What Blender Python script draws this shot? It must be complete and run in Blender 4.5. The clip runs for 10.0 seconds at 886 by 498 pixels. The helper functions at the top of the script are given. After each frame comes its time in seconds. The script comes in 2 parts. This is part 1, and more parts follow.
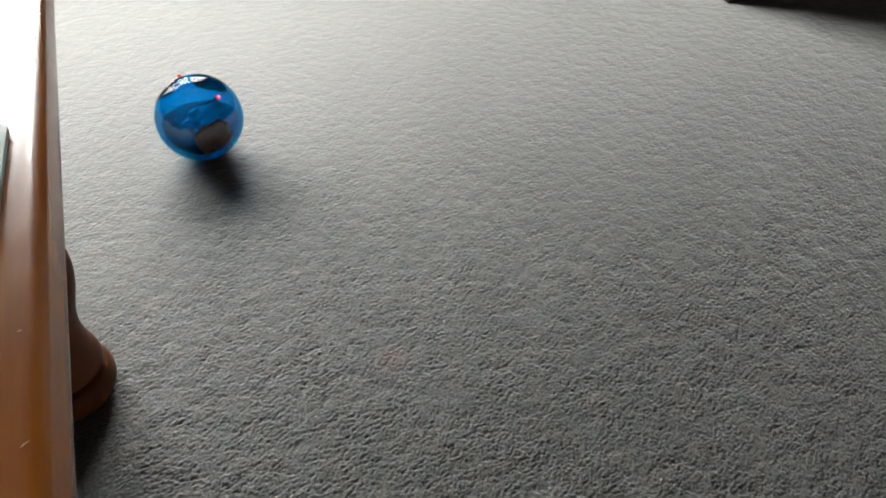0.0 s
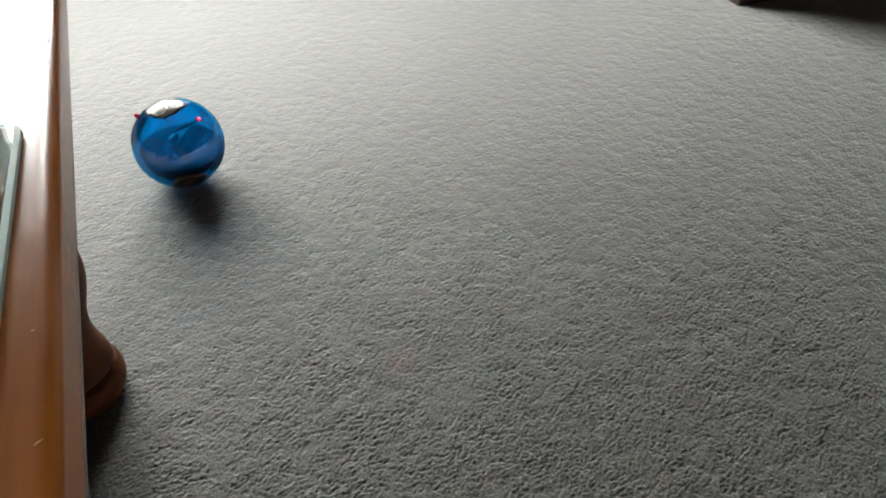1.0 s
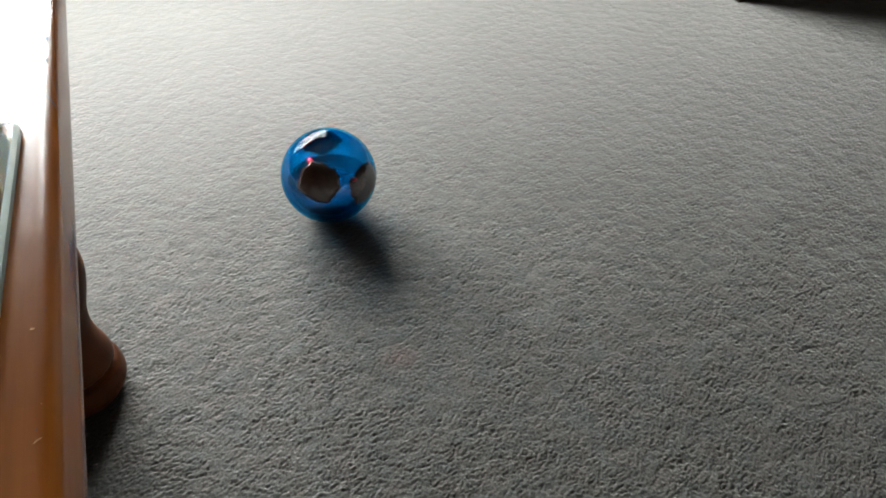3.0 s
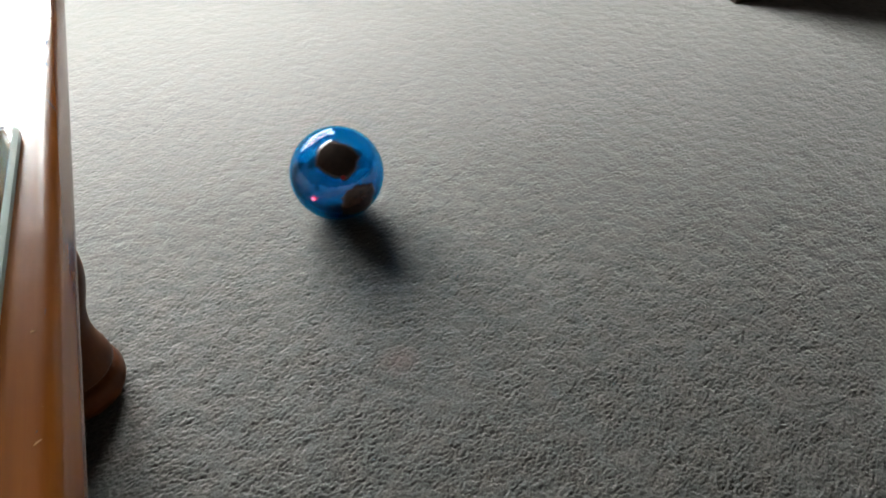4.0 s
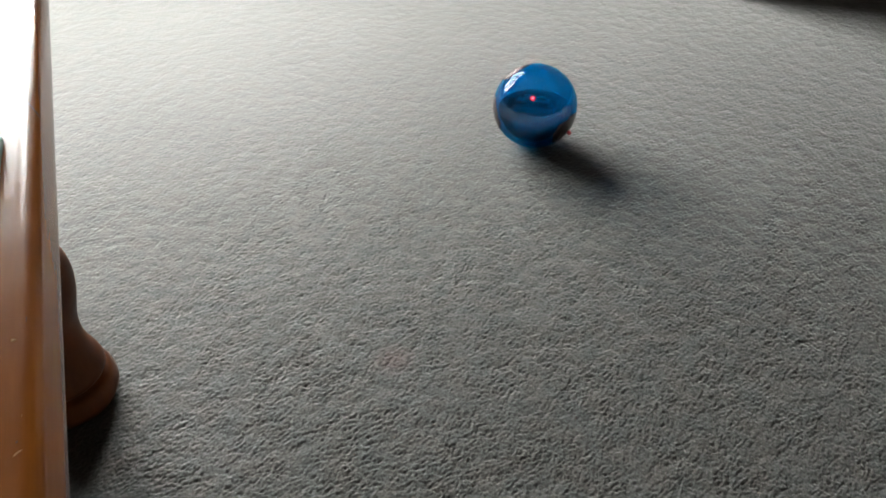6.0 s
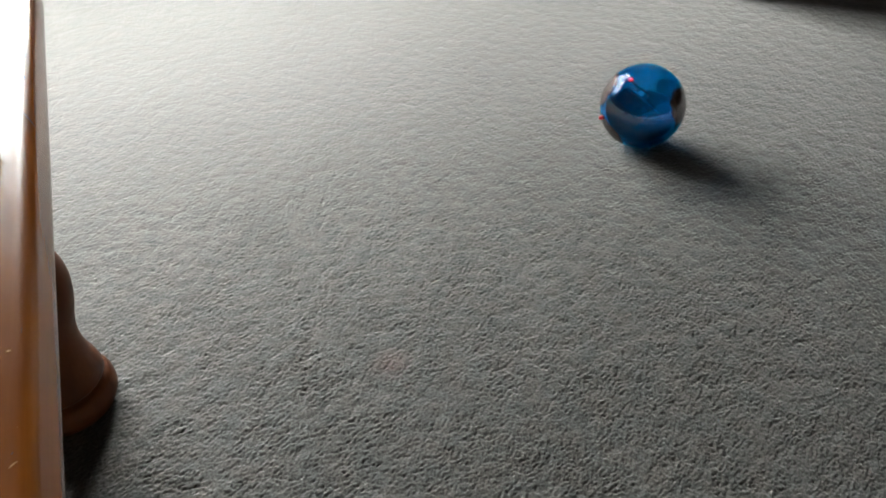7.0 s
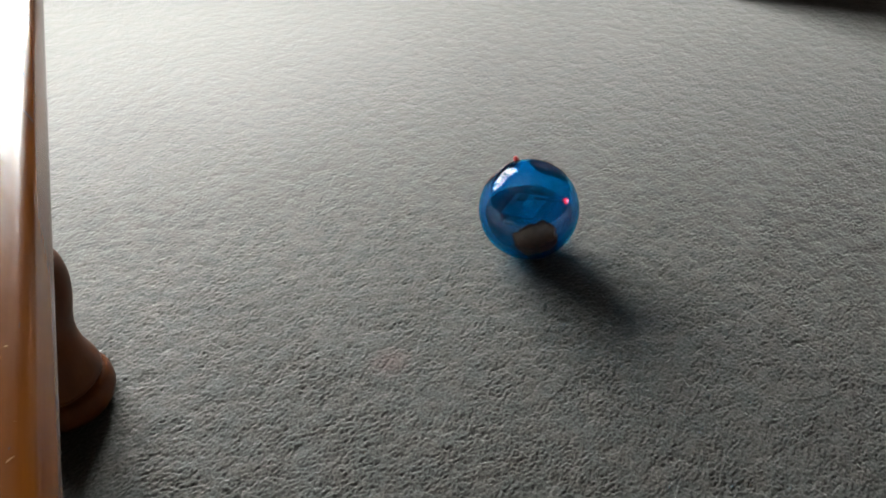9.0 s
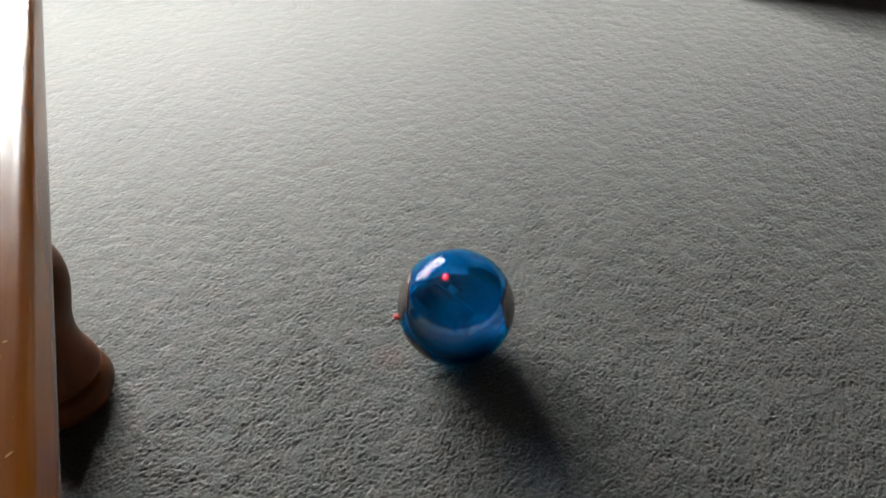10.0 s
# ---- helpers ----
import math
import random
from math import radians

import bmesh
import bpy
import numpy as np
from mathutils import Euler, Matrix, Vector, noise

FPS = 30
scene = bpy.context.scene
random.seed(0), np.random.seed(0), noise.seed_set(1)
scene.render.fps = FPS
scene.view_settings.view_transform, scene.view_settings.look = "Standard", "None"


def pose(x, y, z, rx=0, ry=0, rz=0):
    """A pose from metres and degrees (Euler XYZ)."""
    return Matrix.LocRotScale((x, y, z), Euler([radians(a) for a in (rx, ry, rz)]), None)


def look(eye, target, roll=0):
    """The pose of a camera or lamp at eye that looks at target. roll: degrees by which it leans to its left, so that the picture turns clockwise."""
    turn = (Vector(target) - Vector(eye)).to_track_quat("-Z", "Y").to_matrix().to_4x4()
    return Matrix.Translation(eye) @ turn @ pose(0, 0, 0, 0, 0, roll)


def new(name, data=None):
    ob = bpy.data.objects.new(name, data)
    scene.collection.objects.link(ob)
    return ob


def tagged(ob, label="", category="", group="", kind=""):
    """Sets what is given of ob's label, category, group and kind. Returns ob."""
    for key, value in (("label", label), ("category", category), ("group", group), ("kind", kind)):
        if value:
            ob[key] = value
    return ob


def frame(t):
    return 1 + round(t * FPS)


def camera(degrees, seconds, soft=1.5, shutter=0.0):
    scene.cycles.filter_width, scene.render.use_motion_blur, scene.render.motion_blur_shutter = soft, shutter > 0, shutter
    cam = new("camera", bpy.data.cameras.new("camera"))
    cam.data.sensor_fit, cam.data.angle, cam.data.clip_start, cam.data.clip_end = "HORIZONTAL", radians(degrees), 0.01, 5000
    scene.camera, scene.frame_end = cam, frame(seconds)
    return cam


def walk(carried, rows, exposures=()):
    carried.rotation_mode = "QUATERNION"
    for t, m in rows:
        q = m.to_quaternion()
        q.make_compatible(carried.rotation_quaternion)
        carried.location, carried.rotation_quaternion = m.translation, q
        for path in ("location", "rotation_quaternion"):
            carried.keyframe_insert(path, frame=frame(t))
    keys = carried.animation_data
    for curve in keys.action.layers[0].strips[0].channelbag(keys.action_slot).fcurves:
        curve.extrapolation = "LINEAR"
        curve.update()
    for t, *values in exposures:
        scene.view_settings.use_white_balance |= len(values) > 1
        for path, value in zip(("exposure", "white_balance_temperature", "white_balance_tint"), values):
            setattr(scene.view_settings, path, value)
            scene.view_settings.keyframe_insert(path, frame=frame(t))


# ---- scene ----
cam = camera(60.0, 10.0, soft=1.9, shutter=0.5)
PATH = [
    (0, (-0.001, 0.001, 0.624), (0.586, 1.416, -0.662), 0.4),
    (0.5, (-0.001, 0.0, 0.625), (0.575, 1.423, -0.658), 0.1),
    (1, (-0.002, 0.0, 0.625), (0.567, 1.426, -0.657), 0.1),
    (1.5, (-0.001, -0.001, 0.625), (0.569, 1.422, -0.661), 0.1),
    (2, (-0.002, -0.001, 0.624), (0.563, 1.422, -0.663), 0.2),
    (2.5, (-0.001, 0.0, 0.625), (0.563, 1.42, -0.665), 0.1),
    (4, (-0.001, -0.002, 0.627), (0.568, 1.422, -0.658), -0.1),
    (4.5, (-0.001, -0.001, 0.627), (0.569, 1.42, -0.66), -0.1),
    (5, (0.0, -0.001, 0.627), (0.569, 1.419, -0.661), -0.1),
    (5.5, (0.003, -0.001, 0.626), (0.574, 1.417, -0.663), -0.4),
    (7, (0.008, -0.001, 0.629), (0.582, 1.416, -0.66), -1.3),
    (7.5, (0.009, -0.003, 0.63), (0.587, 1.416, -0.656), -1.3),
    (8, (0.009, -0.002, 0.629), (0.585, 1.414, -0.66), -1.2),
    (8.5, (0.008, -0.002, 0.629), (0.583, 1.415, -0.659), -1.3),
    (9, (0.008, -0.002, 0.628), (0.584, 1.415, -0.66), -1.0),
    (9.5, (0.007, -0.001, 0.628), (0.585, 1.412, -0.664), -0.8),
    (10, (0.008, -0.002, 0.628), (0.584, 1.409, -0.667), -0.8),
]
walk(cam, [(t, look(eye, target, roll)) for t, eye, target, roll in PATH])

# ---------------------------------------------------------------- light
WALL_Y = 2.60                     # inner face of the window wall
WIN = (-1.26, 0.72, 0.38, 1.86)   # window opening: x0, x1, z0, z1
scene.view_settings.exposure = 0.0

world = bpy.data.worlds.new("overcast_sky")
scene.world = world
world.use_nodes = True
wn = world.node_tree
sky = wn.nodes.new("ShaderNodeTexSky")
sky.sky_type = "NISHITA"
sky.sun_disc = False
sky.sun_elevation = radians(35)
sky.sun_rotation = radians(0)
wn.links.new(sky.outputs[0], wn.nodes["Background"].inputs[0])
wn.nodes["Background"].inputs[1].default_value = 0.15

# the sky's light, standing in the window's opening
lamp = bpy.data.lights.new("window_daylight", "AREA")
lamp.shape = "RECTANGLE"
lamp.size, lamp.size_y = WIN[1] - WIN[0] + 0.1, WIN[3] - WIN[2] + 0.2
lamp.energy = 244
lamp.color = (1.0, 1.0, 0.95)
lamp_ob = new("window_daylight", lamp)
lamp_ob.matrix_world = look(((WIN[0] + WIN[1]) / 2, WALL_Y + 0.34, (WIN[2] + WIN[3]) / 2), ((WIN[0] + WIN[1]) / 2, 0, (WIN[2] + WIN[3]) / 2))


# ---------------------------------------------------------------- materials
class Nodes:
    """Short hand for a node material."""

    def __init__(self, name):
        self.mat = bpy.data.materials.new(name)
        self.mat.use_nodes = True
        self.tree = self.mat.node_tree
        self.out = self.tree.nodes["Material Output"]
        self.bsdf = self.tree.nodes["Principled BSDF"]

    def add(self, kind, **inputs):
        n = self.tree.nodes.new(kind)
        for k, v in inputs.items():
            n.inputs[k.replace("_", " ")].default_value = v
        return n

    def link(self, a, b):
        self.tree.links.new(a, b)

    def coords(self, scale=(1, 1, 1), world_space=False):
        tc = self.tree.nodes.new("ShaderNodeTexCoord")
        mp = self.tree.nodes.new("ShaderNodeMapping")
        mp.inputs["Scale"].default_value = scale
        self.link(tc.outputs["Object"], mp.inputs[0])
        return mp.outputs[0]

    def noise(self, vec, scale, detail=3.0, rough=0.55):
        n = self.add("ShaderNodeTexNoise", Scale=scale, Detail=detail, Roughness=rough)
        self.link(vec, n.inputs["Vector"])
        return n.outputs["Fac"]

    def ramp(self, fac, stops):
        r = self.tree.nodes.new("ShaderNodeValToRGB")
        el = r.color_ramp.elements
        while len(el) < len(stops):
            el.new(0.5)
        for e, (p, c) in zip(el, stops):
            e.position, e.color = p, (*c, 1)
        self.link(fac, r.inputs[0])
        return r.outputs[0]

    def mix(self, fac, a, b, mode="MIX"):
        m = self.tree.nodes.new("ShaderNodeMix")
        m.data_type, m.blend_type = "RGBA", mode
        for sock, v in ((m.inputs[0], fac), (m.inputs[6], a), (m.inputs[7], b)):
            if isinstance(v, bpy.types.NodeSocket):
                self.link(v, sock)
            else:
                sock.default_value = v if not isinstance(v, tuple) else (*v, 1)
        return m.outputs[2]

    def bump(self, height, strength, distance):
        b = self.add("ShaderNodeBump", Strength=strength, Distance=distance)
        self.link(height, b.inputs["Height"])
        return b

    def set(self, **inputs):
        for k, v in inputs.items():
            sock = self.bsdf.inputs[k.replace("_", " ")]
            if isinstance(v, bpy.types.NodeSocket):
                self.link(v, sock)
            else:
                sock.default_value = (*v, 1) if isinstance(v, tuple) and len(v) == 3 else v
        return self.mat


def make_carpet():
    n = Nodes("grey_twist_carpet")
    v = n.coords()
    yarn = n.ramp(n.noise(v, 400, 2, 0.6), [(0.32, (0.0285, 0.0285, 0.0270)), (0.68, (0.0875, 0.087, 0.083))])
    heather = n.ramp(n.noise(v, 34, 3), [(0.35, (0.82, 0.93, 0.96)), (0.65, (1.0, 0.955, 0.92))])
    wear = n.ramp(n.noise(v, 5, 3), [(0.3, (0.90, 0.90, 0.90)), (0.7, (1.0, 1.0, 1.0))])
    col = n.mix(1.0, n.mix(1.0, yarn, heather, "MULTIPLY"), wear, "MULTIPLY")
    # an old reddish spill
    away = n.tree.nodes.new("ShaderNodeVectorMath")
    away.operation = "DISTANCE"
    n.link(v, away.inputs[0])
    away.inputs[1].default_value = (0.163, 0.535, -0.001)
    near = n.tree.nodes.new("ShaderNodeMapRange")
    n.link(away.outputs["Value"], near.inputs[0])
    near.inputs[1].default_value, near.inputs[2].default_value = 0.026, 0.004
    near.inputs[3].default_value, near.inputs[4].default_value = 0.0, 0.3
    blot = n.tree.nodes.new("ShaderNodeMath")
    blot.operation = "MULTIPLY"
    n.link(near.outputs[0], blot.inputs[0])
    n.link(n.noise(v, 130, 3, 0.7), blot.inputs[1])
    col = n.mix(blot.outputs[0], col, (0.20, 0.075, 0.075))
    b = n.bump(n.noise(v, 420, 2, 0.6), 0.4, 0.0008)
    return n.set(Base_Color=col, Roughness=0.78, Normal=b.outputs[0], Sheen_Weight=1.0, Sheen_Roughness=0.40, Specular_IOR_Level=0.42)


def make_wood(name, dark, light, rough=0.24, along=(14, 1.2, 14), coat=0.0, ior=1.42, shine=0.5):
    n = Nodes(name)
    v = n.coords(along)
    warp = n.noise(v, 3.0, 4, 0.6)
    fine = n.noise(n.coords((along[0] * 9, along[1] * 3, along[2] * 9)), 6.0, 3, 0.6)
    tone = n.ramp(warp, [(0.28, dark), (0.72, light)])
    pore = n.ramp(fine, [(0.3, (0.93, 0.90, 0.87)), (0.65, (1, 1, 1))])
    col = n.mix(1.0, tone, pore, "MULTIPLY")
    worn = n.ramp(n.noise(n.coords(), 26, 4, 0.65), [(0.35, (rough * 0.9,) * 3), (0.75, (rough * 1.2,) * 3)])
    b = n.bump(fine, 0.03, 0.0005)
    return n.set(Base_Color=col, Roughness=worn, Normal=b.outputs[0], Coat_Weight=coat, Coat_Roughness=0.08, IOR=ior, Specular_IOR_Level=shine)


def make_plain(name, colour, rough=0.6, metal=0.0, grain=120.0, amount=0.12, relief=0.0004, shine=0.5):
    n = Nodes(name)
    v = n.coords()
    lo = tuple(c * (1 - amount) for c in colour)
    hi = tuple(min(1.0, c * (1 + amount)) for c in colour)
    col = n.mix(1.0, n.ramp(n.noise(v, grain, 3), [(0.3, lo), (0.7, hi)]), n.ramp(n.noise(v, grain / 20, 2), [(0.3, (0.93, 0.93, 0.93)), (0.7, (1, 1, 1))]), "MULTIPLY")
    b = n.bump(n.noise(v, grain * 1.5, 2), 0.3, relief)
    return n.set(Base_Color=col, Roughness=rough, Metallic=metal, Normal=b.outputs[0], Specular_IOR_Level=shine)


def make_glass(name, colour, rough=0.0):
    n = Nodes(name)
    return n.set(Base_Color=colour, Roughness=rough, Transmission_Weight=1.0, IOR=1.5)


def make_ground_edge(name, colour):
    n = Nodes(name)
    col = n.ramp(n.noise(n.coords((40, 4, 40)), 5, 3), [(0.3, tuple(c * 0.8 for c in colour)), (0.7, colour)])
    return n.set(Base_Color=col, Roughness=0.45, Transmission_Weight=0.5)


def make_tinted_shell(name, tint, body, gloss_rough=0.03, cloud=0.12, gloss=(0.048, 0.5)):
    """Clear coloured plastic: light passes tinted, a little is scattered, and the surface shines."""
    n = Nodes(name)
    v = n.coords()
    clear = n.add("ShaderNodeBsdfTransparent")
    clear.inputs[0].default_value = (*tint, 1)
    milk = n.add("ShaderNodeBsdfTranslucent")
    milk.inputs[0].default_value = (*body, 1)
    inner = n.tree.nodes.new("ShaderNodeMixShader")
    haze = n.ramp(n.noise(v, 45, 4, 0.6), [(0.35, (cloud * 0.7,) * 3), (0.7, (cloud * 1.4,) * 3)])
    n.link(haze, inner.inputs[0])
    n.link(clear.outputs[0], inner.inputs[1])
    n.link(milk.outputs[0], inner.inputs[2])
    shine = n.add("ShaderNodeBsdfGlossy", Roughness=gloss_rough)
    facing = n.add("ShaderNodeLayerWeight", Blend=0.5)
    power = n.tree.nodes.new("ShaderNodeMath")
    power.operation = "POWER"
    n.link(facing.outputs["Facing"], power.inputs[0])
    power.inputs[1].default_value = 5.0
    fres = n.tree.nodes.new("ShaderNodeMapRange")
    n.link(power.outputs[0], fres.inputs[0])
    fres.inputs[3].default_value, fres.inputs[4].default_value = gloss
    outer = n.tree.nodes.new("ShaderNodeMixShader")
    n.link(fres.outputs[0], outer.inputs[0])
    n.link(inner.outputs[0], outer.inputs[1])
    n.link(shine.outputs[0], outer.inputs[2])
    n.link(outer.outputs[0], n.out.inputs[0])
    return n.mat


def make_glow(name, colour, strength):
    n = Nodes(name)
    return n.set(Base_Color=colour, Emission_Color=colour, Emission_Strength=strength, Roughness=0.3)


CARPET = make_carpet()
PINE = make_wood("orange_varnished_pine", (0.125, 0.034, 0.003), (0.235, 0.074, 0.008), ior=1.45, rough=0.19)
# legs and aprons: base colour lowered to carry the shade below the top
LEG_WOOD = make_wood("shade_darkened_pine", (0.050, 0.012, 0.002), (0.092, 0.025, 0.004), ior=1.30, rough=0.42, shine=0.2, along=(14, 14, 1.5))
BRUISE = make_plain("bruised_dark_wood", (0.07, 0.028, 0.012), 0.95)
CHIP = make_plain("pale_chipped_wood", (0.42, 0.20, 0.06), 0.8)
GREEN_GLASS = make_glass("green_edged_glass", (0.80, 0.93, 0.90))
GLASS_EDGE = make_ground_edge("ground_green_glass_edge", (0.24, 0.40, 0.37))
CLEAR_GLASS = make_glass("window_glass", (0.98, 0.99, 0.99))
# unseen walls and ceiling, kept dark so little light bounces into the shadows
PLASTER = make_plain("low_bounce_wall_brown", (0.06, 0.042, 0.032), 0.8, grain=60)
CEILING = make_plain("low_bounce_ceiling_grey", (0.10, 0.094, 0.088), 0.85, grain=60)
GLOSS_WHITE = make_plain("white_gloss_paint", (0.78, 0.78, 0.76), 0.35, grain=40, amount=0.04)
FRAME_WOOD = make_wood("brown_window_wood", (0.11, 0.05, 0.025), (0.20, 0.10, 0.05), rough=0.35)
DARK_OAK = make_wood("dark_stained_oak", (0.022, 0.014, 0.009), (0.045, 0.028, 0.018), rough=0.4, along=(10, 10, 1.2))
SHELL_BLUE = make_tinted_shell("clear_blue_plastic", (0.010, 0.64, 0.82), (0.0, 0.55, 0.87), cloud=0.10, gloss=(0.062, 0.18))
SHELL_INNER = make_tinted_shell("clear_blue_plastic_inside", (0.010, 0.64, 0.82), (0.0, 0.55, 0.87), cloud=0.10, gloss=(0.0, 0.05))
TAPE_BROWN = make_plain("brown_parcel_tape", (0.038, 0.021, 0.015), 0.27, grain=160, amount=0.2, shine=0.6)
CAP_RED = make_plain("red_plastic", (0.55, 0.02, 0.03), 0.35)
NAVY = make_plain("dark_blue_plastic", (0.0006, 0.009, 0.024), 0.6, shine=0.1)
BLACK = make_plain("black_rubber", (0.015, 0.015, 0.017), 0.6)
BOARD = make_plain("teal_circuit_board", (0.008, 0.075, 0.11), 0.5)
PALE = make_plain("pale_plastic", (0.20, 0.26, 0.27), 0.5)
LED_RED = make_glow("lit_red_led", (1.0, 0.00005, 0.000045), 28000.0)
# emission for the ring that stands in for the light's red bloom
LED_HALO = make_glow("red_led_halo", (1.0, 0.000002, 0.000003), 9600.0)


# ---------------------------------------------------------------- mesh helpers
def part(name, bm, material, parent=None, label="", smooth=False):
    me = bpy.data.meshes.new(name)
    bm.normal_update()
    bm.to_mesh(me)
    bm.free()
    me.materials.append(material)
    if smooth:
        me.polygons.foreach_set("use_smooth", [True] * len(me.polygons))
    ob = new(name, me)
    if parent:
        ob.parent = parent
    if label:
        tagged(ob, label)
    return ob


def empty(name, m=None):
    ob = new(name)
    ob.empty_display_size = 0.05
    if m is not None:
        ob.matrix_world = m
    return ob


def box(x0, x1, y0, y1, z0, z1, bevel=0.0, segments=2):
    bm = bmesh.new()
    bmesh.ops.create_cube(bm, size=1, matrix=Matrix.Translation(((x0 + x1) / 2, (y0 + y1) / 2, (z0 + z1) / 2)) @ Matrix.Diagonal((x1 - x0, y1 - y0, z1 - z0, 1)))
    if bevel:
        bmesh.ops.bevel(bm, geom=bm.edges[:], offset=bevel, segments=segments, affect="EDGES", profile=0.5)
    return bm


def turned(profile, steps=40):
    """A lathe form about z from (radius, height) pairs."""
    bm = bmesh.new()
    rings = []
    for r, z in profile:
        rings.append([bm.verts.new((r * math.cos(2 * math.pi * k / steps), r * math.sin(2 * math.pi * k / steps), z)) for k in range(steps)])
    for a, b in zip(rings, rings[1:]):
        for k in range(steps):
            bm.faces.new((a[k], a[(k + 1) % steps], b[(k + 1) % steps], b[k]))
    bm.faces.new(rings[0][::-1])
    bm.faces.new(rings[-1])
    return bm


def smooth_profile(points, per=5):
    """Rounds a polyline of (radius, height) with Catmull-Rom."""
    out = []
    p = [points[0], *points, points[-1]]
    for i in range(1, len(p) - 2):
        a, b, c, d = (np.array(q, float) for q in p[i - 1 : i + 3])
        for k in range(per):
            t = k / per
            out.append(tuple(0.5 * (2 * b + (c - a) * t + (2 * a - 5 * b + 4 * c - d) * t * t + (3 * b - a - 3 * c + d) * t**3)))
    out.append(points[-1])
    return out


# ---------------------------------------------------------------- carpet
def tuft_relief(x, y, pitch, rng):
    """Height of a pile of short twisted yarn ends, each a little dome with its own lean, length and height."""
    nx, ny = int(np.ptp(x) / pitch) + 6, int(np.ptp(y) / pitch) + 6
    jx, jy, up, turn = (rng.random((ny, nx)) for _ in range(4))
    u, v = (x - x.min()) / pitch + 2, (y - y.min()) / pitch + 2
    iu, iv = u.astype(int), v.astype(int)
    best = np.full(u.shape, -9.0)
    for dj in (-1, 0, 1):
        for di in (-1, 0, 1):
            a, b = iu + di, iv + dj
            ex, ey = u - a - jx[b, a], v - b - jy[b, a]
            c, s = np.cos(turn[b, a] * np.pi), np.sin(turn[b, a] * np.pi)
            p, q = (ex * c + ey * s) / 1.15, (-ex * s + ey * c) / 0.88
            best = np.maximum(best, 0.9 * up[b, a] + 0.8 - 1.5 * (p * p + q * q))
    return best


def pitted(shape, rng, times):
    """Random relief of unit spread, softened over a few neighbours."""
    g = rng.standard_normal(shape)
    for _ in range(times):
        for ax in (1, 0, 1):
            g = (np.roll(g, 1, ax) + 2 * g + np.roll(g, -1, ax)) / 4
    return g / g.std()


def build_carpet():
    y0, y1, ys = 0.16, 1.86, [0.16]
    while ys[-1] < y1:
        ys.append(ys[-1] + 0.00075 + 0.0013 * (ys[-1] - y0) / (y1 - y0))
    ys = np.array(ys)
    nx, ny = 1150, len(ys)
    rng = np.random.default_rng(7)
    far = np.clip(0.60 + 1.05 * (ys - 0.16), 0, 1.5)[:, None]          # the finely built part widens away from the table's end
    gx = -0.32 + (far + 0.32) * np.linspace(0, 1, nx)[None, :]
    gy = np.repeat(ys[:, None], nx, 1)
    patchy = np.clip(0.85 + 0.4 * (tuft_relief(gx, gy, 0.034, rng) - 1.0), 0.5, 1.3)
    h = 0.00092 * patchy * (np.minimum(tuft_relief(gx, gy, 0.0028, rng), 1.4) - 1.0)      # yarn ends with sunken gaps between them
    h += 0.00022 * patchy * np.minimum(pitted(gx.shape, rng, 1), 0.5)
    h += 0.00010 * rng.standard_normal(h.shape)
    h += 0.0006 * (tuft_relief(gx, gy, 0.017, rng) - 1.0)
    rim = np.minimum.outer(np.minimum(np.arange(ny), np.arange(ny)[::-1]), np.minimum(np.arange(nx), np.arange(nx)[::-1])) / 10.0
    h *= np.clip(rim, 0, 1) * np.interp(gy, (0.35, 0.55, 0.85, 1.5), (1.25, 1.2, 0.9, 0.42))      # relief lowered towards the window, standing in for glare that washes texture out
    co = np.empty((ny * nx + 4, 3), np.float32)
    co[:-4, 0], co[:-4, 1], co[:-4, 2] = gx.ravel(), gy.ravel(), h.ravel()
    co[-4:] = [(-2.6, -4.2, 0), (2.8, -4.2, 0), (2.8, WALL_Y, 0), (-2.6, WALL_Y, 0)]
    i = (np.arange(ny - 1)[:, None] * nx + np.arange(nx - 1)[None, :]).ravel()
    quads = np.stack([i, i + 1, i + nx + 1, i + nx], 1)
    o = ny * nx
    a, b, c, d = 0, nx - 1, ny * nx - 1, (ny - 1) * nx
    rows = [list(range(a, b + 1)), list(range(b, c + 1, nx)), list(range(c, d - 1, -1)), list(range(d, a - 1, -nx))]
    skirt = [[o, o + 1, *rows[0][::-1]], [o + 1, o + 2, *rows[1][::-1]], [o + 2, o + 3, *rows[2][::-1]], [o + 3, o, *rows[3][::-1]]]
    loops = np.concatenate([quads.ravel(), *[np.array(s) for s in skirt]]).astype(np.int32)
    totals = np.r_[np.full(len(quads), 4), [len(s) for s in skirt]].astype(np.int32)
    me = bpy.data.meshes.new("carpet")
    me.vertices.add(len(co))
    me.vertices.foreach_set("co", co.ravel())
    me.loops.add(len(loops))
    me.loops.foreach_set("vertex_index", loops)
    me.polygons.add(len(totals))
    me.polygons.foreach_set("loop_start", np.r_[0, np.cumsum(totals)[:-1]].astype(np.int32))
    me.polygons.foreach_set("loop_total", totals)
    me.polygons.foreach_set("use_smooth", np.ones(len(totals), bool))
    me.update(calc_edges=True)
    me.validate()
    me.materials.append(CARPET)
    return tagged(new("floor", me), "grey twist-pile carpet covering the whole room floor", "carpet", kind="structure")


build_carpet()


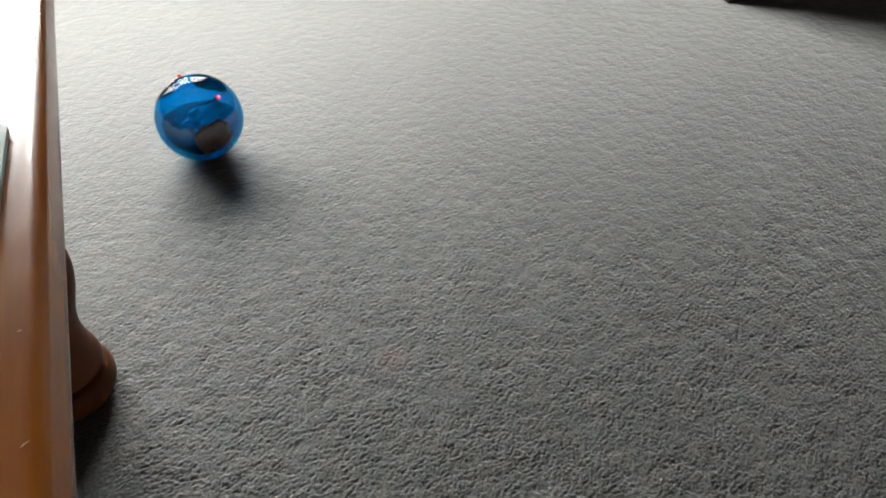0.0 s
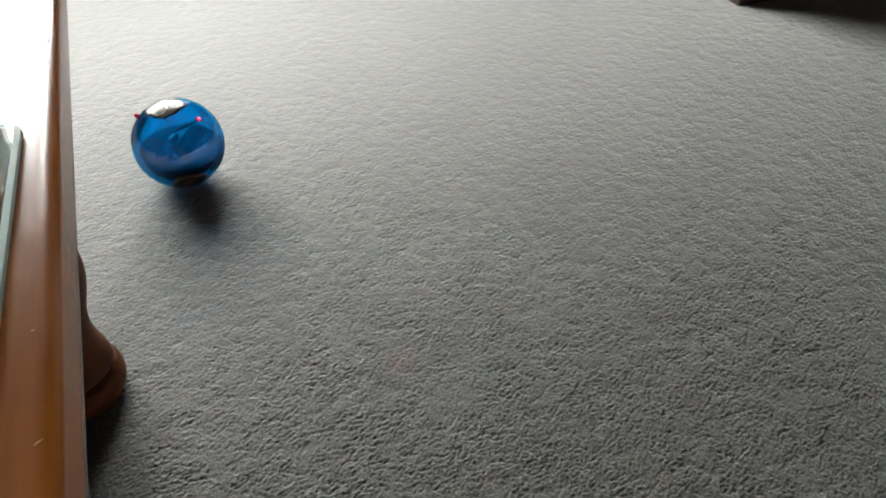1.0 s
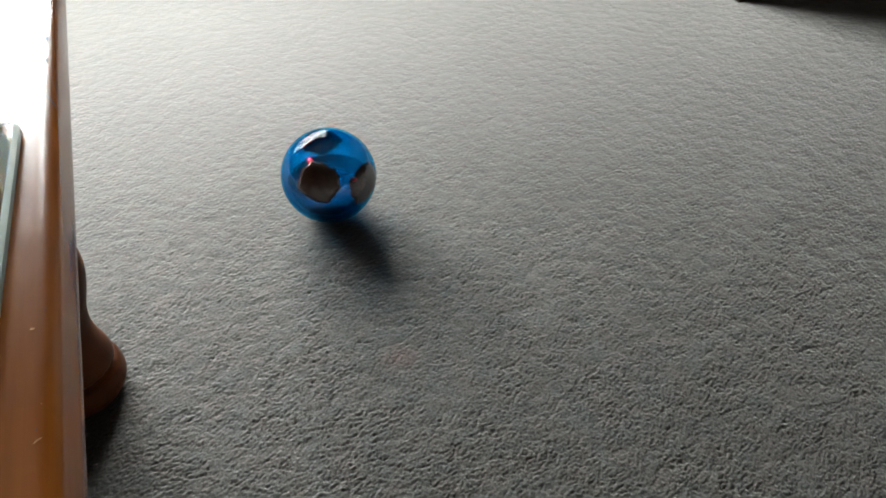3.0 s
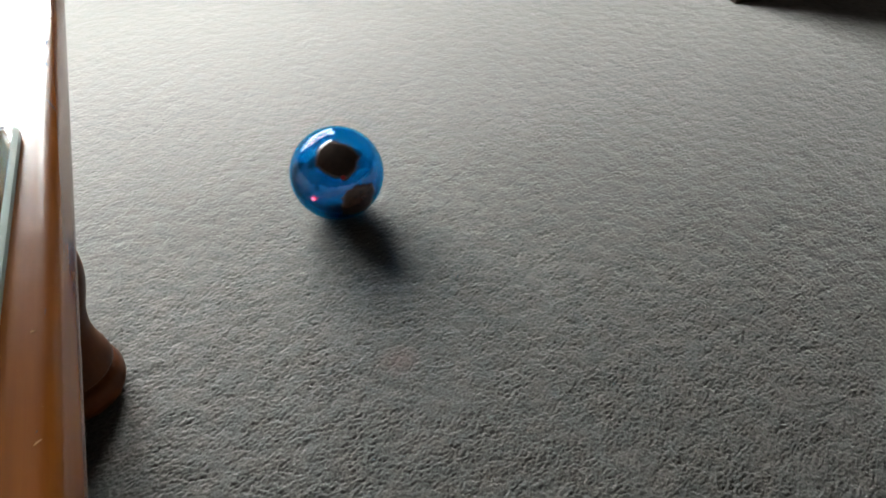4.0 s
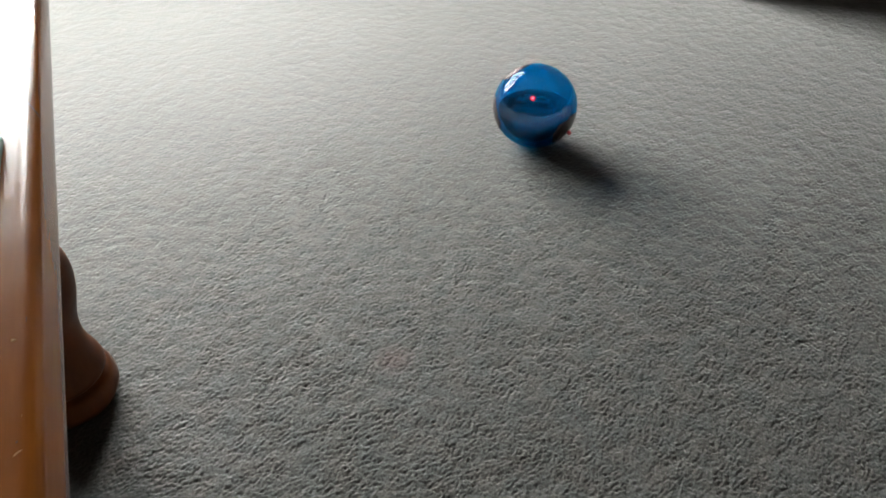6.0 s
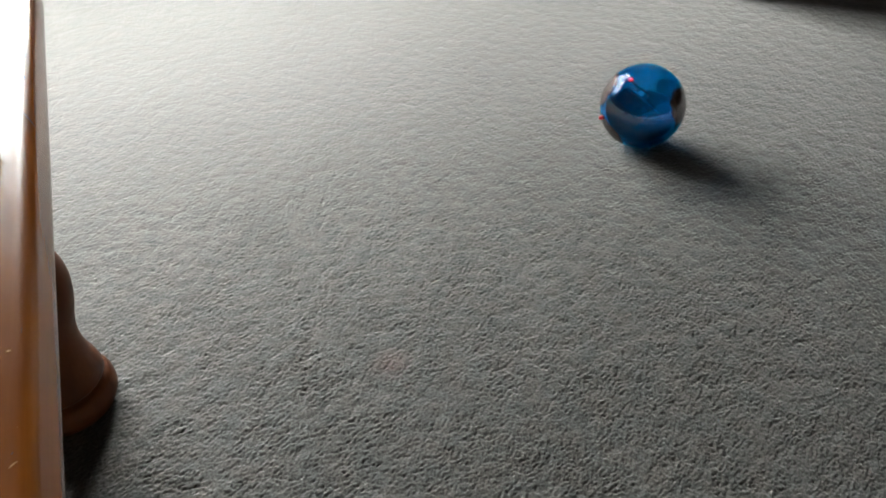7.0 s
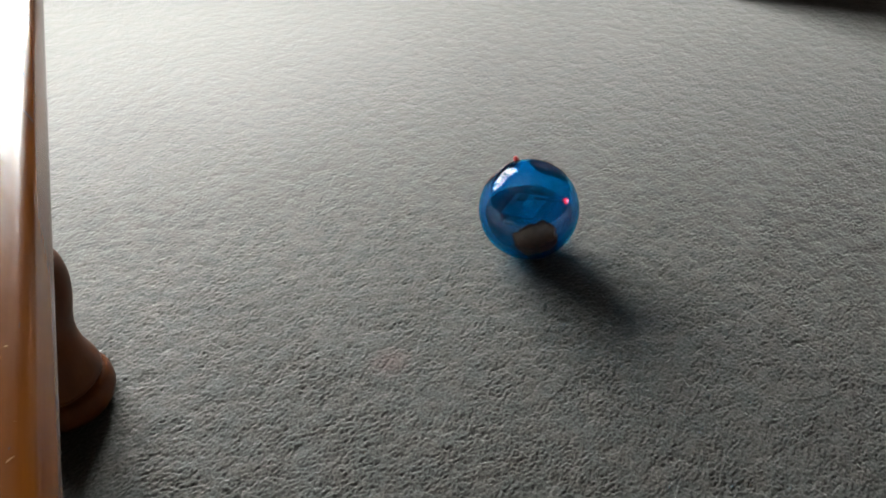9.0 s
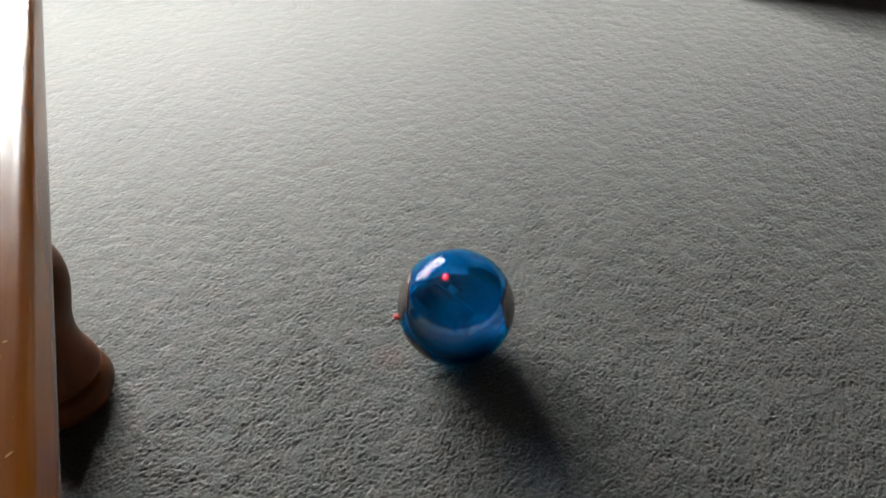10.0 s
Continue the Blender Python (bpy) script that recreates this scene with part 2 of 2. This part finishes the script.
# ---------------------------------------------------------------- room shell
def build_room():
    x0, x1, y0, y1, top, th = -2.6, 2.8, -4.2, WALL_Y, 2.4, 0.25
    lab = "unseen living room wall, deep brown to limit bounced light"
    tagged(part("wall_west", box(x0 - th, x0, y0, y1, 0, top), PLASTER), lab, "wall", kind="structure")
    tagged(part("wall_east", box(x1, x1 + th, y0, y1, 0, top), PLASTER), lab, "wall", kind="structure")
    tagged(part("wall_south", box(x0 - th, x1 + th, y0 - th, y0, 0, top), PLASTER), lab, "wall", kind="structure")
    a, b, c, d = WIN
    bm = bmesh.new()
    for q in ((x0 - th, a, 0, top), (b, x1 + th, 0, top), (a, b, 0, c), (a, b, d, top)):
        bmesh.ops.create_cube(bm, size=1, matrix=Matrix.Translation(((q[0] + q[1]) / 2, y1 + th / 2, (q[2] + q[3]) / 2)) @ Matrix.Diagonal((q[1] - q[0], th, q[3] - q[2], 1)))
    tagged(part("wall_north", bm, PLASTER), "unseen wall with a wide window opening, deep brown to limit bounced light", "wall", kind="structure")
    tagged(part("ceiling", box(x0 - th, x1 + th, y0 - th, y1 + th, top, top + 0.1), CEILING), "unseen ceiling, dark grey to limit bounced light", "ceiling", kind="structure")
    sk = "white gloss skirting board along the wall"
    for q in ((x0, x0 + 0.018, y0, y1), (x1 - 0.018, x1, y0, y1), (x0 + 0.02, x1 - 0.02, y0, y0 + 0.018), (x0 + 0.02, x1 - 0.02, y1 - 0.018, y1)):
        tagged(part("baseboard", box(*q, 0.0, 0.12, 0.004), GLOSS_WHITE), sk, "skirting", kind="structure")


build_room()


def build_window():
    a, b, c, d = WIN
    win = tagged(empty("window_1", pose((a + b) / 2, WALL_Y + 0.12, c)), "wide brown wooden window with top lights, overcast sky behind", "window", kind="structure")
    w, h = b - a, d - c
    tr = 1.28                                       # underside of the transom above the sill
    def bar(name, x0, x1, z0, z1, depth=0.07):
        part(name, box(x0, x1, -depth / 2, depth / 2, z0, z1, 0.006), FRAME_WOOD, win)
    bar("frame_rail", -w / 2, w / 2, 0.0, 0.06)
    bar("frame_rail", -w / 2, w / 2, h - 0.04, h)
    bar("frame_stile", -w / 2, -w / 2 + 0.06, 0.06, h - 0.04)
    bar("frame_stile", w / 2 - 0.06, w / 2, 0.06, h - 0.04)
    third = w / 3
    for x in (-third / 2, third / 2):
        bar("mullion", x - 0.035, x + 0.035, 0.06, h - 0.04)
    for k in range(3):
        x0 = -w / 2 + 0.06 if k == 0 else -third / 2 + (k - 1) * third + 0.035
        x1 = w / 2 - 0.06 if k == 2 else -third / 2 + k * third - 0.035
        bar("transom", x0, x1, tr, tr + 0.097)
        for z0, z1 in ((0.06, tr), (tr + 0.097, h - 0.04)):
            pane = part("pane", box(x0 - 0.004, x1 + 0.004, -0.003, 0.003, z0 - 0.004, z1 + 0.004), CLEAR_GLASS, win)
            pane.visible_shadow = False
    sill = part("window_sill", box(a - 0.05, b + 0.05, WALL_Y - 0.12, WALL_Y + 0.085, c - 0.034, c - 0.002, 0.006), GLOSS_WHITE)
    sill.parent = win
    sill.matrix_parent_inverse = pose((a + b) / 2, WALL_Y + 0.12, c).inverted()


build_window()


# ---------------------------------------------------------------- coffee table
TABLE = (-0.66, -0.0609, -0.42, 0.735)   # x0, x1, y0, y1 of the top
TOP_Z, RIM = 0.406, 0.0324


def rounded_slab(x0, x1, y0, y1, corner, profile, steps=10):
    """A slab with rounded corners; profile: (inset from the edge, height) from under the rim over the edge to the top."""
    bm = bmesh.new()
    rings = []
    for inset, z in profile:
        r = max(corner - inset, 0.002)
        ring = []
        for cx, cy, a0 in ((x1 - corner, y1 - corner, 0), (x0 + corner, y1 - corner, 90), (x0 + corner, y0 + corner, 180), (x1 - corner, y0 + corner, 270)):
            for k in range(steps + 1):
                a = radians(a0 + 90 * k / steps)
                ring.append(bm.verts.new((cx + r * math.cos(a), cy + r * math.sin(a), z)))
        rings.append(ring)
    n = len(rings[0])
    for p, q in zip(rings, rings[1:]):
        for k in range(n):
            bm.faces.new((p[k], p[(k + 1) % n], q[(k + 1) % n], q[k]))
    bm.faces.new(rings[0][::-1])
    bm.faces.new(rings[-1])
    return bm


def edge_profile(top, rim):
    """A nosing: tight round at the top, a sloping face, and a round under it. Pairs of inset and height."""
    r, slope, run = 0.0125, radians(75), 0.0077
    pts = [(r * math.sin(a), top - r * (1 - math.cos(a))) for a in (slope * k / 8 for k in range(9))]
    x, z = pts[-1]
    x, z = x + run * math.cos(slope), z - run * math.sin(slope)
    for k in range(13):
        a = slope + (math.pi - slope) * k / 12
        pts.append((x + r * (math.sin(a) - math.sin(slope)), z - r * (math.cos(slope) - math.cos(a))))
    most = max(p[0] for p in pts)
    low = pts[-1][1]
    ring = [(most - px, pz) for px, pz in pts][::-1]
    return [(0.035, low), *ring, (most + 0.004, top + 0.0001)]


LEG = [(0.030, 0.0), (0.044, 0.002), (0.051, 0.012), (0.052, 0.022), (0.0485, 0.033), (0.0425, 0.0375), (0.0458, 0.0420), (0.0445, 0.051), (0.039, 0.068), (0.0365, 0.088),
       (0.039, 0.11), (0.046, 0.135), (0.0495, 0.155), (0.048, 0.175), (0.039, 0.195), (0.036, 0.200), (0.046, 0.207), (0.047, 0.216), (0.036, 0.224), (0.037, 0.250), (0.036, 0.285)]


def scratch(length, width, height, bend=0.0):
    """A shallow splinter mark lying along x."""
    bm = bmesh.new()
    n = 8
    left, right, ridge = [], [], []
    for k in range(n + 1):
        t = k / n
        w = width * math.sin(math.pi * t) * 0.5 + width * 0.04
        x, y = (t - 0.5) * length, bend * math.sin(math.pi * t)
        left.append(bm.verts.new((x, y - w, 0)))
        right.append(bm.verts.new((x, y + w, 0)))
        ridge.append(bm.verts.new((x, y, height * math.sin(math.pi * t))))
    for k in range(n):
        bm.faces.new((left[k], left[k + 1], ridge[k + 1], ridge[k]))
        bm.faces.new((ridge[k], ridge[k + 1], right[k + 1], right[k]))
    return bm


def build_table():
    x0, x1, y0, y1 = TABLE
    table = tagged(empty("coffee_table", pose((x0 + x1) / 2 - 0.0009, (y0 + y1) / 2, 0, 0, 0, -0.21)), "orange varnished pine coffee table with turned legs and worn rim", "table")
    cx, cy = (x0 + x1) / 2, (y0 + y1) / 2
    part("tabletop", rounded_slab(x0 - cx, x1 - cx, y0 - cy, y1 - cy, 0.05, edge_profile(TOP_Z, RIM)), PINE, table, smooth=True)
    ins = 0.1021
    hx, hy = (x1 - x0) / 2 - ins, (y1 - y0) / 2 - 0.115
    for sx in (-1, 1):
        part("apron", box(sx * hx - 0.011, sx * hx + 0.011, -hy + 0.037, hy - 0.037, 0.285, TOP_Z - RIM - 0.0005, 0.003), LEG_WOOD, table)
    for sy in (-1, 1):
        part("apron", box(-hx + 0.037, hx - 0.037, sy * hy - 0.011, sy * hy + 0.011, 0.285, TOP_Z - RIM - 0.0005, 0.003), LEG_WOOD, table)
    leg_me = None
    for sx in (-1, 1):
        for sy in (-1, 1):
            if leg_me is None:
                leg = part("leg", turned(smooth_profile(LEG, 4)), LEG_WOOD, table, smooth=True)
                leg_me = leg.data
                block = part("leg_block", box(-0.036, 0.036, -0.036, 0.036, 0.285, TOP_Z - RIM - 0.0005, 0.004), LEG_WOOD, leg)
                block_me = block.data
            else:
                leg = new("leg", leg_me)
                leg.parent = table
                block = new("leg_block", block_me)
                block.parent = leg
            leg.location = (sx * hx, sy * hy, 0)
    # marks of wear on the rim
    marks = (("dent", -0.0703, 0.2010, 0.4046, 0.0062, 0.0009, 28, 42, CHIP, 0.0004),
             ("dent", -0.0714, 0.2055, 0.4051, 0.0024, 0.001, 22, 70, BRUISE, 0.0),
             ("scratch", -0.0665, 0.4552, 0.4025, 0.016, 0.0013, 44, -61, BRUISE, 0.0008),
             ("scratch", -0.0685, 0.5441, 0.4043, 0.01, 0.0016, 30, 88, BRUISE, 0.0),
             ("scratch", -0.0686, 0.5102, 0.4043, 0.006, 0.0013, 31, 95, BRUISE, 0.0),
             ("scratch", -0.0691, 0.2702, 0.4040, 0.0075, 0.0009, 33, 86, BRUISE, 0.0),
             ("dent", -0.0732, 0.2579, 0.4057, 0.002, 0.0009, 13, 20, CHIP, 0.0),
             ("dent", -0.0700, 0.2177, 0.4044, 0.0022, 0.0009, 29, 30, CHIP, 0.0))
    for name, x, y, z, length, width, tilt, turn, mat, bend in marks:
        s = part(name, scratch(length, width, 0.00025, bend), mat, table)
        s.matrix_basis = pose(x - cx, y - cy, z, 0, tilt, 0) @ pose(0, 0, 0.0001, 0, 0, turn)


build_table()


def build_glass_sheet():
    m = pose(-0.0798, 0.421, TOP_Z, 0, 0, -2.1)
    sheet = part("glass_sheet", rounded_slab(-0.50, 0.0, -0.72, 0.0, 0.006, [(0.001, 0.0003), (0.0, 0.0012), (0.0, 0.0048), (0.0026, 0.0067)], 4), GREEN_GLASS)
    sheet.matrix_world = m
    sheet.data.materials.append(GLASS_EDGE)
    for f in sheet.data.polygons:
        f.material_index = 1 if abs(f.normal.z) < 0.95 else 0
    tagged(sheet, "loose green-edged glass sheet lying on the coffee table", "glass top")


build_glass_sheet()


# ---------------------------------------------------------------- dark cabinet
def build_cabinet():
    cab = tagged(empty("cabinet", pose(1.575, 1.585, 0)), "dark stained wooden cabinet standing on the carpet", "cabinet")
    w, d, h = 0.46, 0.42, 0.66
    part("body", box(-w, w, -d + 0.02, d, 0.06, h - 0.03, 0.004), DARK_OAK, cab)
    part("top", box(-w - 0.02, w + 0.02, -d - 0.02, d, h - 0.028, h, 0.006), DARK_OAK, cab)
    part("plinth", box(-w + 0.01, w - 0.01, -d + 0.03, d - 0.01, -0.002, 0.058, 0.003), DARK_OAK, cab)
    for s in (-1, 1):
        door = part("door", box(min(s * 0.003, s * (w - 0.01)), max(s * 0.003, s * (w - 0.01)), -d, -d + 0.019, 0.075, h - 0.045, 0.003), DARK_OAK, cab)
        knob = part("handle", turned([(0.005, 0), (0.005, 0.012), (0.012, 0.018), (0.011, 0.026), (0.004, 0.029)], 16), BLACK, door)
        knob.matrix_basis = pose(s * 0.04, -d, 0.38, 90, 0, 0)


build_cabinet()


# ---------------------------------------------------------------- rolling ball
BALL_R = 0.061
PATCHES = (Vector((0.188, -0.980, -0.066)), Vector((0.441, 0.717, 0.540)), Vector((-0.569, 0.482, 0.666)), Vector((0.127, -0.223, -0.967)))
AXLE = Vector((-0.200, 0.580, 0.790)).normalized()


def shell_mesh():
    """Hollow sphere of two halves with a fine joint, its poles on the axle."""
    prof = []
    n = 40
    for r, flip in ((BALL_R, False), (BALL_R - 0.0022, True)):
        ring = []
        for k in range(n + 1):
            a = -math.pi / 2 + math.pi * k / n
            rr = r
            if not flip and k == n // 2:
                rr = r - 0.0005
            ring.append((max(rr * math.cos(a), 0.0003), rr * math.sin(a)))
        prof.append(ring[::-1] if flip else ring)
    bm = bmesh.new()
    for ring in prof:
        sub = turned(ring, 72)
        me = bpy.data.meshes.new("tmp")
        sub.to_mesh(me)
        sub.free()
        bm.from_mesh(me)
        bpy.data.meshes.remove(me)
    bmesh.ops.transform(bm, matrix=AXLE.to_track_quat("Z", "Y").to_matrix().to_4x4(), verts=bm.verts[:])
    return bm


def patch_mesh(direction, half_w, half_h, turn, seed):
    """A curved square of tape with an uneven outline and a little thickness."""
    rng = random.Random(seed)
    q = direction.to_track_quat("Z", "Y").to_matrix() @ Matrix.Rotation(radians(turn), 3, "Z")
    n = 10
    edge = [[1 + rng.uniform(-0.08, 0.08) for _ in range(n + 1)] for _ in range(4)]
    bm = bmesh.new()
    grid = {}
    for lay, r in ((0, BALL_R + 0.0001), (1, BALL_R + 0.0004)):
        for i in range(n + 1):
            for j in range(n + 1):
                u, v = 2 * i / n - 1, 2 * j / n - 1
                u2 = u * half_w * (edge[0][j] if u < 0 else edge[1][j]) * (1 - 0.15 * v * v)
                v2 = v * half_h * (edge[2][i] if v < 0 else edge[3][i]) * (1 - 0.15 * u * u)
                p = q @ Vector((math.tan(u2), math.tan(v2), 1.0)).normalized() * r
                grid[lay, i, j] = bm.verts.new(p)
    for i in range(n):
        for j in range(n):
            bm.faces.new((grid[1, i, j], grid[1, i + 1, j], grid[1, i + 1, j + 1], grid[1, i, j + 1]))
            bm.faces.new((grid[0, i, j], grid[0, i, j + 1], grid[0, i + 1, j + 1], grid[0, i + 1, j]))
    for k in range(n):
        for a, b in (((k, 0), (k + 1, 0)), ((n, k), (n, k + 1)), ((k + 1, n), (k, n)), ((0, k + 1), (0, k))):
            bm.faces.new((grid[0, a[0], a[1]], grid[0, b[0], b[1]], grid[1, b[0], b[1]], grid[1, a[0], a[1]]))
    return bm


def build_ball():
    ball = tagged(empty("robot_ball", pose(0, 0, BALL_R)), "clear blue plastic robot ball with brown tape and red light", "toy ball")
    shell = part("shell", shell_mesh(), SHELL_BLUE, ball, "clear blue plastic shell", smooth=True)
    shell.data.materials.append(SHELL_INNER)
    for f in shell.data.polygons:
        f.material_index = 1 if f.center.length < BALL_R - 0.0015 else 0
    for k, (d, w, h, turn) in enumerate(zip(PATCHES, (0.42, 0.42, 0.44, 0.38), (0.40, 0.40, 0.38, 0.42), (20, 12, 10, 35))):
        part("tape_patch", patch_mesh(d.normalized(), w, h, turn, k), TAPE_BROWN, shell, "brown tape patch stuck on the shell").data.polygons.foreach_set("use_smooth", [True] * 200 + [False] * 40)
    cap = part("axle_cap", turned([(0.0028, -0.002), (0.003, 0.003), (0.0024, 0.0052), (0.001, 0.006)], 14), CAP_RED, shell, "small red cap on the shell", smooth=True)
    cap.matrix_basis = Matrix.Translation(AXLE * BALL_R) @ AXLE.to_track_quat("Z", "Y").to_matrix().to_4x4()
    bowl = [(0.0004, -0.0530), (0.015, -0.0508), (0.030, -0.0437), (0.043, -0.0310), (0.0505, -0.0160), (0.0526, -0.004), (0.0526, -0.002), (0.0495, -0.002),
            (0.0490, -0.012), (0.0470, -0.021), (0.041, -0.0290), (0.030, -0.0390), (0.015, -0.0460), (0.0004, -0.0485)]
    part("weight_bowl", turned(bowl, 48), NAVY, ball, "dark blue weighted bowl inside the shell", smooth=True)
    part("bowl_cover", turned([(0.0004, -0.004), (0.049, -0.004), (0.0515, -0.002), (0.050, 0.000), (0.030, 0.003), (0.0004, 0.004)], 48), NAVY, ball, "dark blue cover over the weighted bowl", smooth=True)
    mech = part("mechanism", box(-0.030, 0.030, -0.026, 0.030, -0.018, 0.004, 0.004), NAVY, ball, "dark blue motor box inside the shell")
    for s in (-1, 1):
        w = part("wheel", turned([(0.008, -0.005), (0.0165, -0.005), (0.018, -0.003), (0.018, 0.003), (0.0165, 0.005), (0.008, 0.005)], 28), BLACK, mech, smooth=False)
        w.matrix_basis = pose(s * 0.036, 0.002, -0.008, 0, 90, 0)
    part("battery", box(-0.022, 0.022, -0.016, 0.016, -0.034, -0.0185, 0.004), NAVY, mech)
    part("circuit_board", box(-0.027, 0.020, -0.018, 0.024, 0.0065, 0.0085, 0.0005), BOARD, mech, "teal circuit board")
    part("connector", box(-0.016, -0.003, -0.010, 0.000, 0.009, 0.016, 0.001), PALE, mech, "pale plastic connector")
    part("chip", box(0.002, 0.014, 0.004, 0.016, 0.009, 0.0115, 0.0005), BLACK, mech)
    led = part("led", turned([(0.0015, 0), (0.0016, 0.0020), (0.0011, 0.0030), (0.0003, 0.0034)], 16), LED_RED, mech, "lit red light", smooth=True)
    led.matrix_basis = pose(0, -0.0505, 0.0188, 70, 0, 0)
    # added glowing ring: the halo the light scatters into the plastic
    halo = part("led_halo", turned([(0.0014, -0.001), (0.0036, -0.001), (0.0038, 0.0006), (0.0014, 0.0014)], 20), LED_HALO, mech, "added glowing ring for the red halo round the light", smooth=True)
    halo.matrix_basis = pose(0, -0.0507, 0.01885, 70, 0, 0)
    part("led_stalk", box(-0.0012, 0.0012, -0.0500, -0.010, 0.0165, 0.0188, 0.0004), NAVY, mech)
    return ball, shell, mech


BALL, SHELL, MECH = build_ball()


# ---------------------------------------------------------------- motion of things
def motions():
    rows = [
        (0.0, 0.044, 1.022), (0.2, 0.024, 1.011), (0.5, 0.003, 0.994), (0.8, -0.006, 0.979), (1.0, -0.005, 0.973), (1.2, -0.003, 0.966), (1.5, -0.012, 0.95),
        (1.8, -0.016, 0.902), (2.0, -0.002, 0.869), (2.2, 0.033, 0.837), (2.5, 0.092, 0.806), (2.7, 0.131, 0.81), (3.0, 0.165, 0.815), (3.3, 0.162, 0.828),
        (3.55, 0.149, 0.827), (3.8, 0.153, 0.823), (4.0, 0.179, 0.821), (4.2, 0.221, 0.83), (4.5, 0.299, 0.85), (4.7, 0.367, 0.874), (5.0, 0.483, 0.916),
        (5.2, 0.53, 0.917), (5.5, 0.545, 0.891), (5.7, 0.526, 0.879), (6.0, 0.505, 0.868), (6.3, 0.53, 0.868), (6.55, 0.59, 0.864), (6.8, 0.64, 0.842),
        (7.0, 0.654, 0.804), (7.2, 0.63, 0.763), (7.5, 0.575, 0.716), (7.7, 0.518, 0.69), (8.0, 0.439, 0.668), (8.2, 0.404, 0.655), (8.5, 0.393, 0.642),
        (8.8, 0.393, 0.648), (9.0, 0.387, 0.65), (9.1, 0.38, 0.65), (9.2, 0.372, 0.647), (9.3, 0.363, 0.646), (9.4, 0.345, 0.638), (9.5, 0.326, 0.629),
        (9.6, 0.303, 0.614), (9.7, 0.282, 0.595), (9.8, 0.265, 0.574), (9.9, 0.247, 0.55), (10.0, 0.237, 0.525)]
    walk(BALL, [(t, pose(x, y, BALL_R - 0.0008)) for t, x, y in rows])

    # the shell rolls without slipping, twists a little about the upright (radians a second, every half second), and is spun twice by its motor
    ts, xs, ys = (np.array(c) for c in zip(*rows))
    twist = [-0.68, 0.03, -1.07, -0.37, -0.44, -0.14, 0.62, 1.03, -0.22, -0.23, -0.53, 0.73, 0.1, -0.58, 0.52, 0.21, -0.88, 0.28, -0.23, -0.95, 0.34]
    spins = ((27, 38, Vector((0.206, -2.836, 0.660))), (57, 68, Vector((0.551, -0.291, 0.792))))
    turn, shell_rows, steps = Matrix.Identity(3), [(0.0, Matrix.Identity(4))], 5
    for k in range(100):
        for j in range(steps):
            a, b = k / 10 + j / 10 / steps, k / 10 + (j + 1) / 10 / steps
            dx, dy = np.interp(b, ts, xs) - np.interp(a, ts, xs), np.interp(b, ts, ys) - np.interp(a, ts, ys)
            far = math.hypot(dx, dy)
            if far > 1e-7:
                turn = Matrix.Rotation(far / BALL_R, 3, Vector((-dy, dx, 0))) @ turn
        turn = Matrix.Rotation(0.1 * np.interp(k / 10 + 0.05, np.arange(0, 10.1, 0.5), twist), 3, "Z") @ turn
        for k0, k1, way in spins:
            if k0 <= k < k1:
                turn = Matrix.Rotation(way.length / (k1 - k0), 3, way) @ turn
        shell_rows.append(((k + 1) / 10, turn.to_4x4()))
    walk(SHELL, shell_rows)

    # the motor box inside swings and turns: heading of its light and the light's height, in degrees
    heads = [(0, 51, 46), (0.5, 48, 50), (1.0, 63, 48), (1.2, 60, 49), (1.35, 0, 62), (1.5, -62, 58), (1.8, -34, 38), (2.0, -38, 66), (2.2, -50, 68), (2.5, -50, 70), (2.7, -40, 70), (3.2, -55, 35), (3.8, -60, 2), (4.0, -49, -6),
             (4.2, -42, -12), (4.5, -50, 4), (4.7, -40, 39), (5.0, 60, 26), (5.2, 66, 16), (5.5, 22, 8), (5.7, -8, 35), (6.2, -50, 42), (6.8, -96, 47), (7.0, -97, 61), (7.2, -97, 70), (7.5, -100, 72), (7.85, -50, 72), (8.0, 2, 26), (8.2, 2, 16),
             (8.5, -28, 44), (8.8, 27, 41), (9.0, 38, 32), (9.2, 32, 28), (9.4, 33, 40), (9.6, 20, 66), (9.8, -30, 76), (10, -70, 74)]
    rest = math.degrees(math.atan2(0.0188, 0.0505))
    walk(MECH, [(t, pose(0, 0, 0, 0, 0, az) @ pose(0, 0, 0, rest - el, 0, 0)) for t, az, el in heads])


motions()
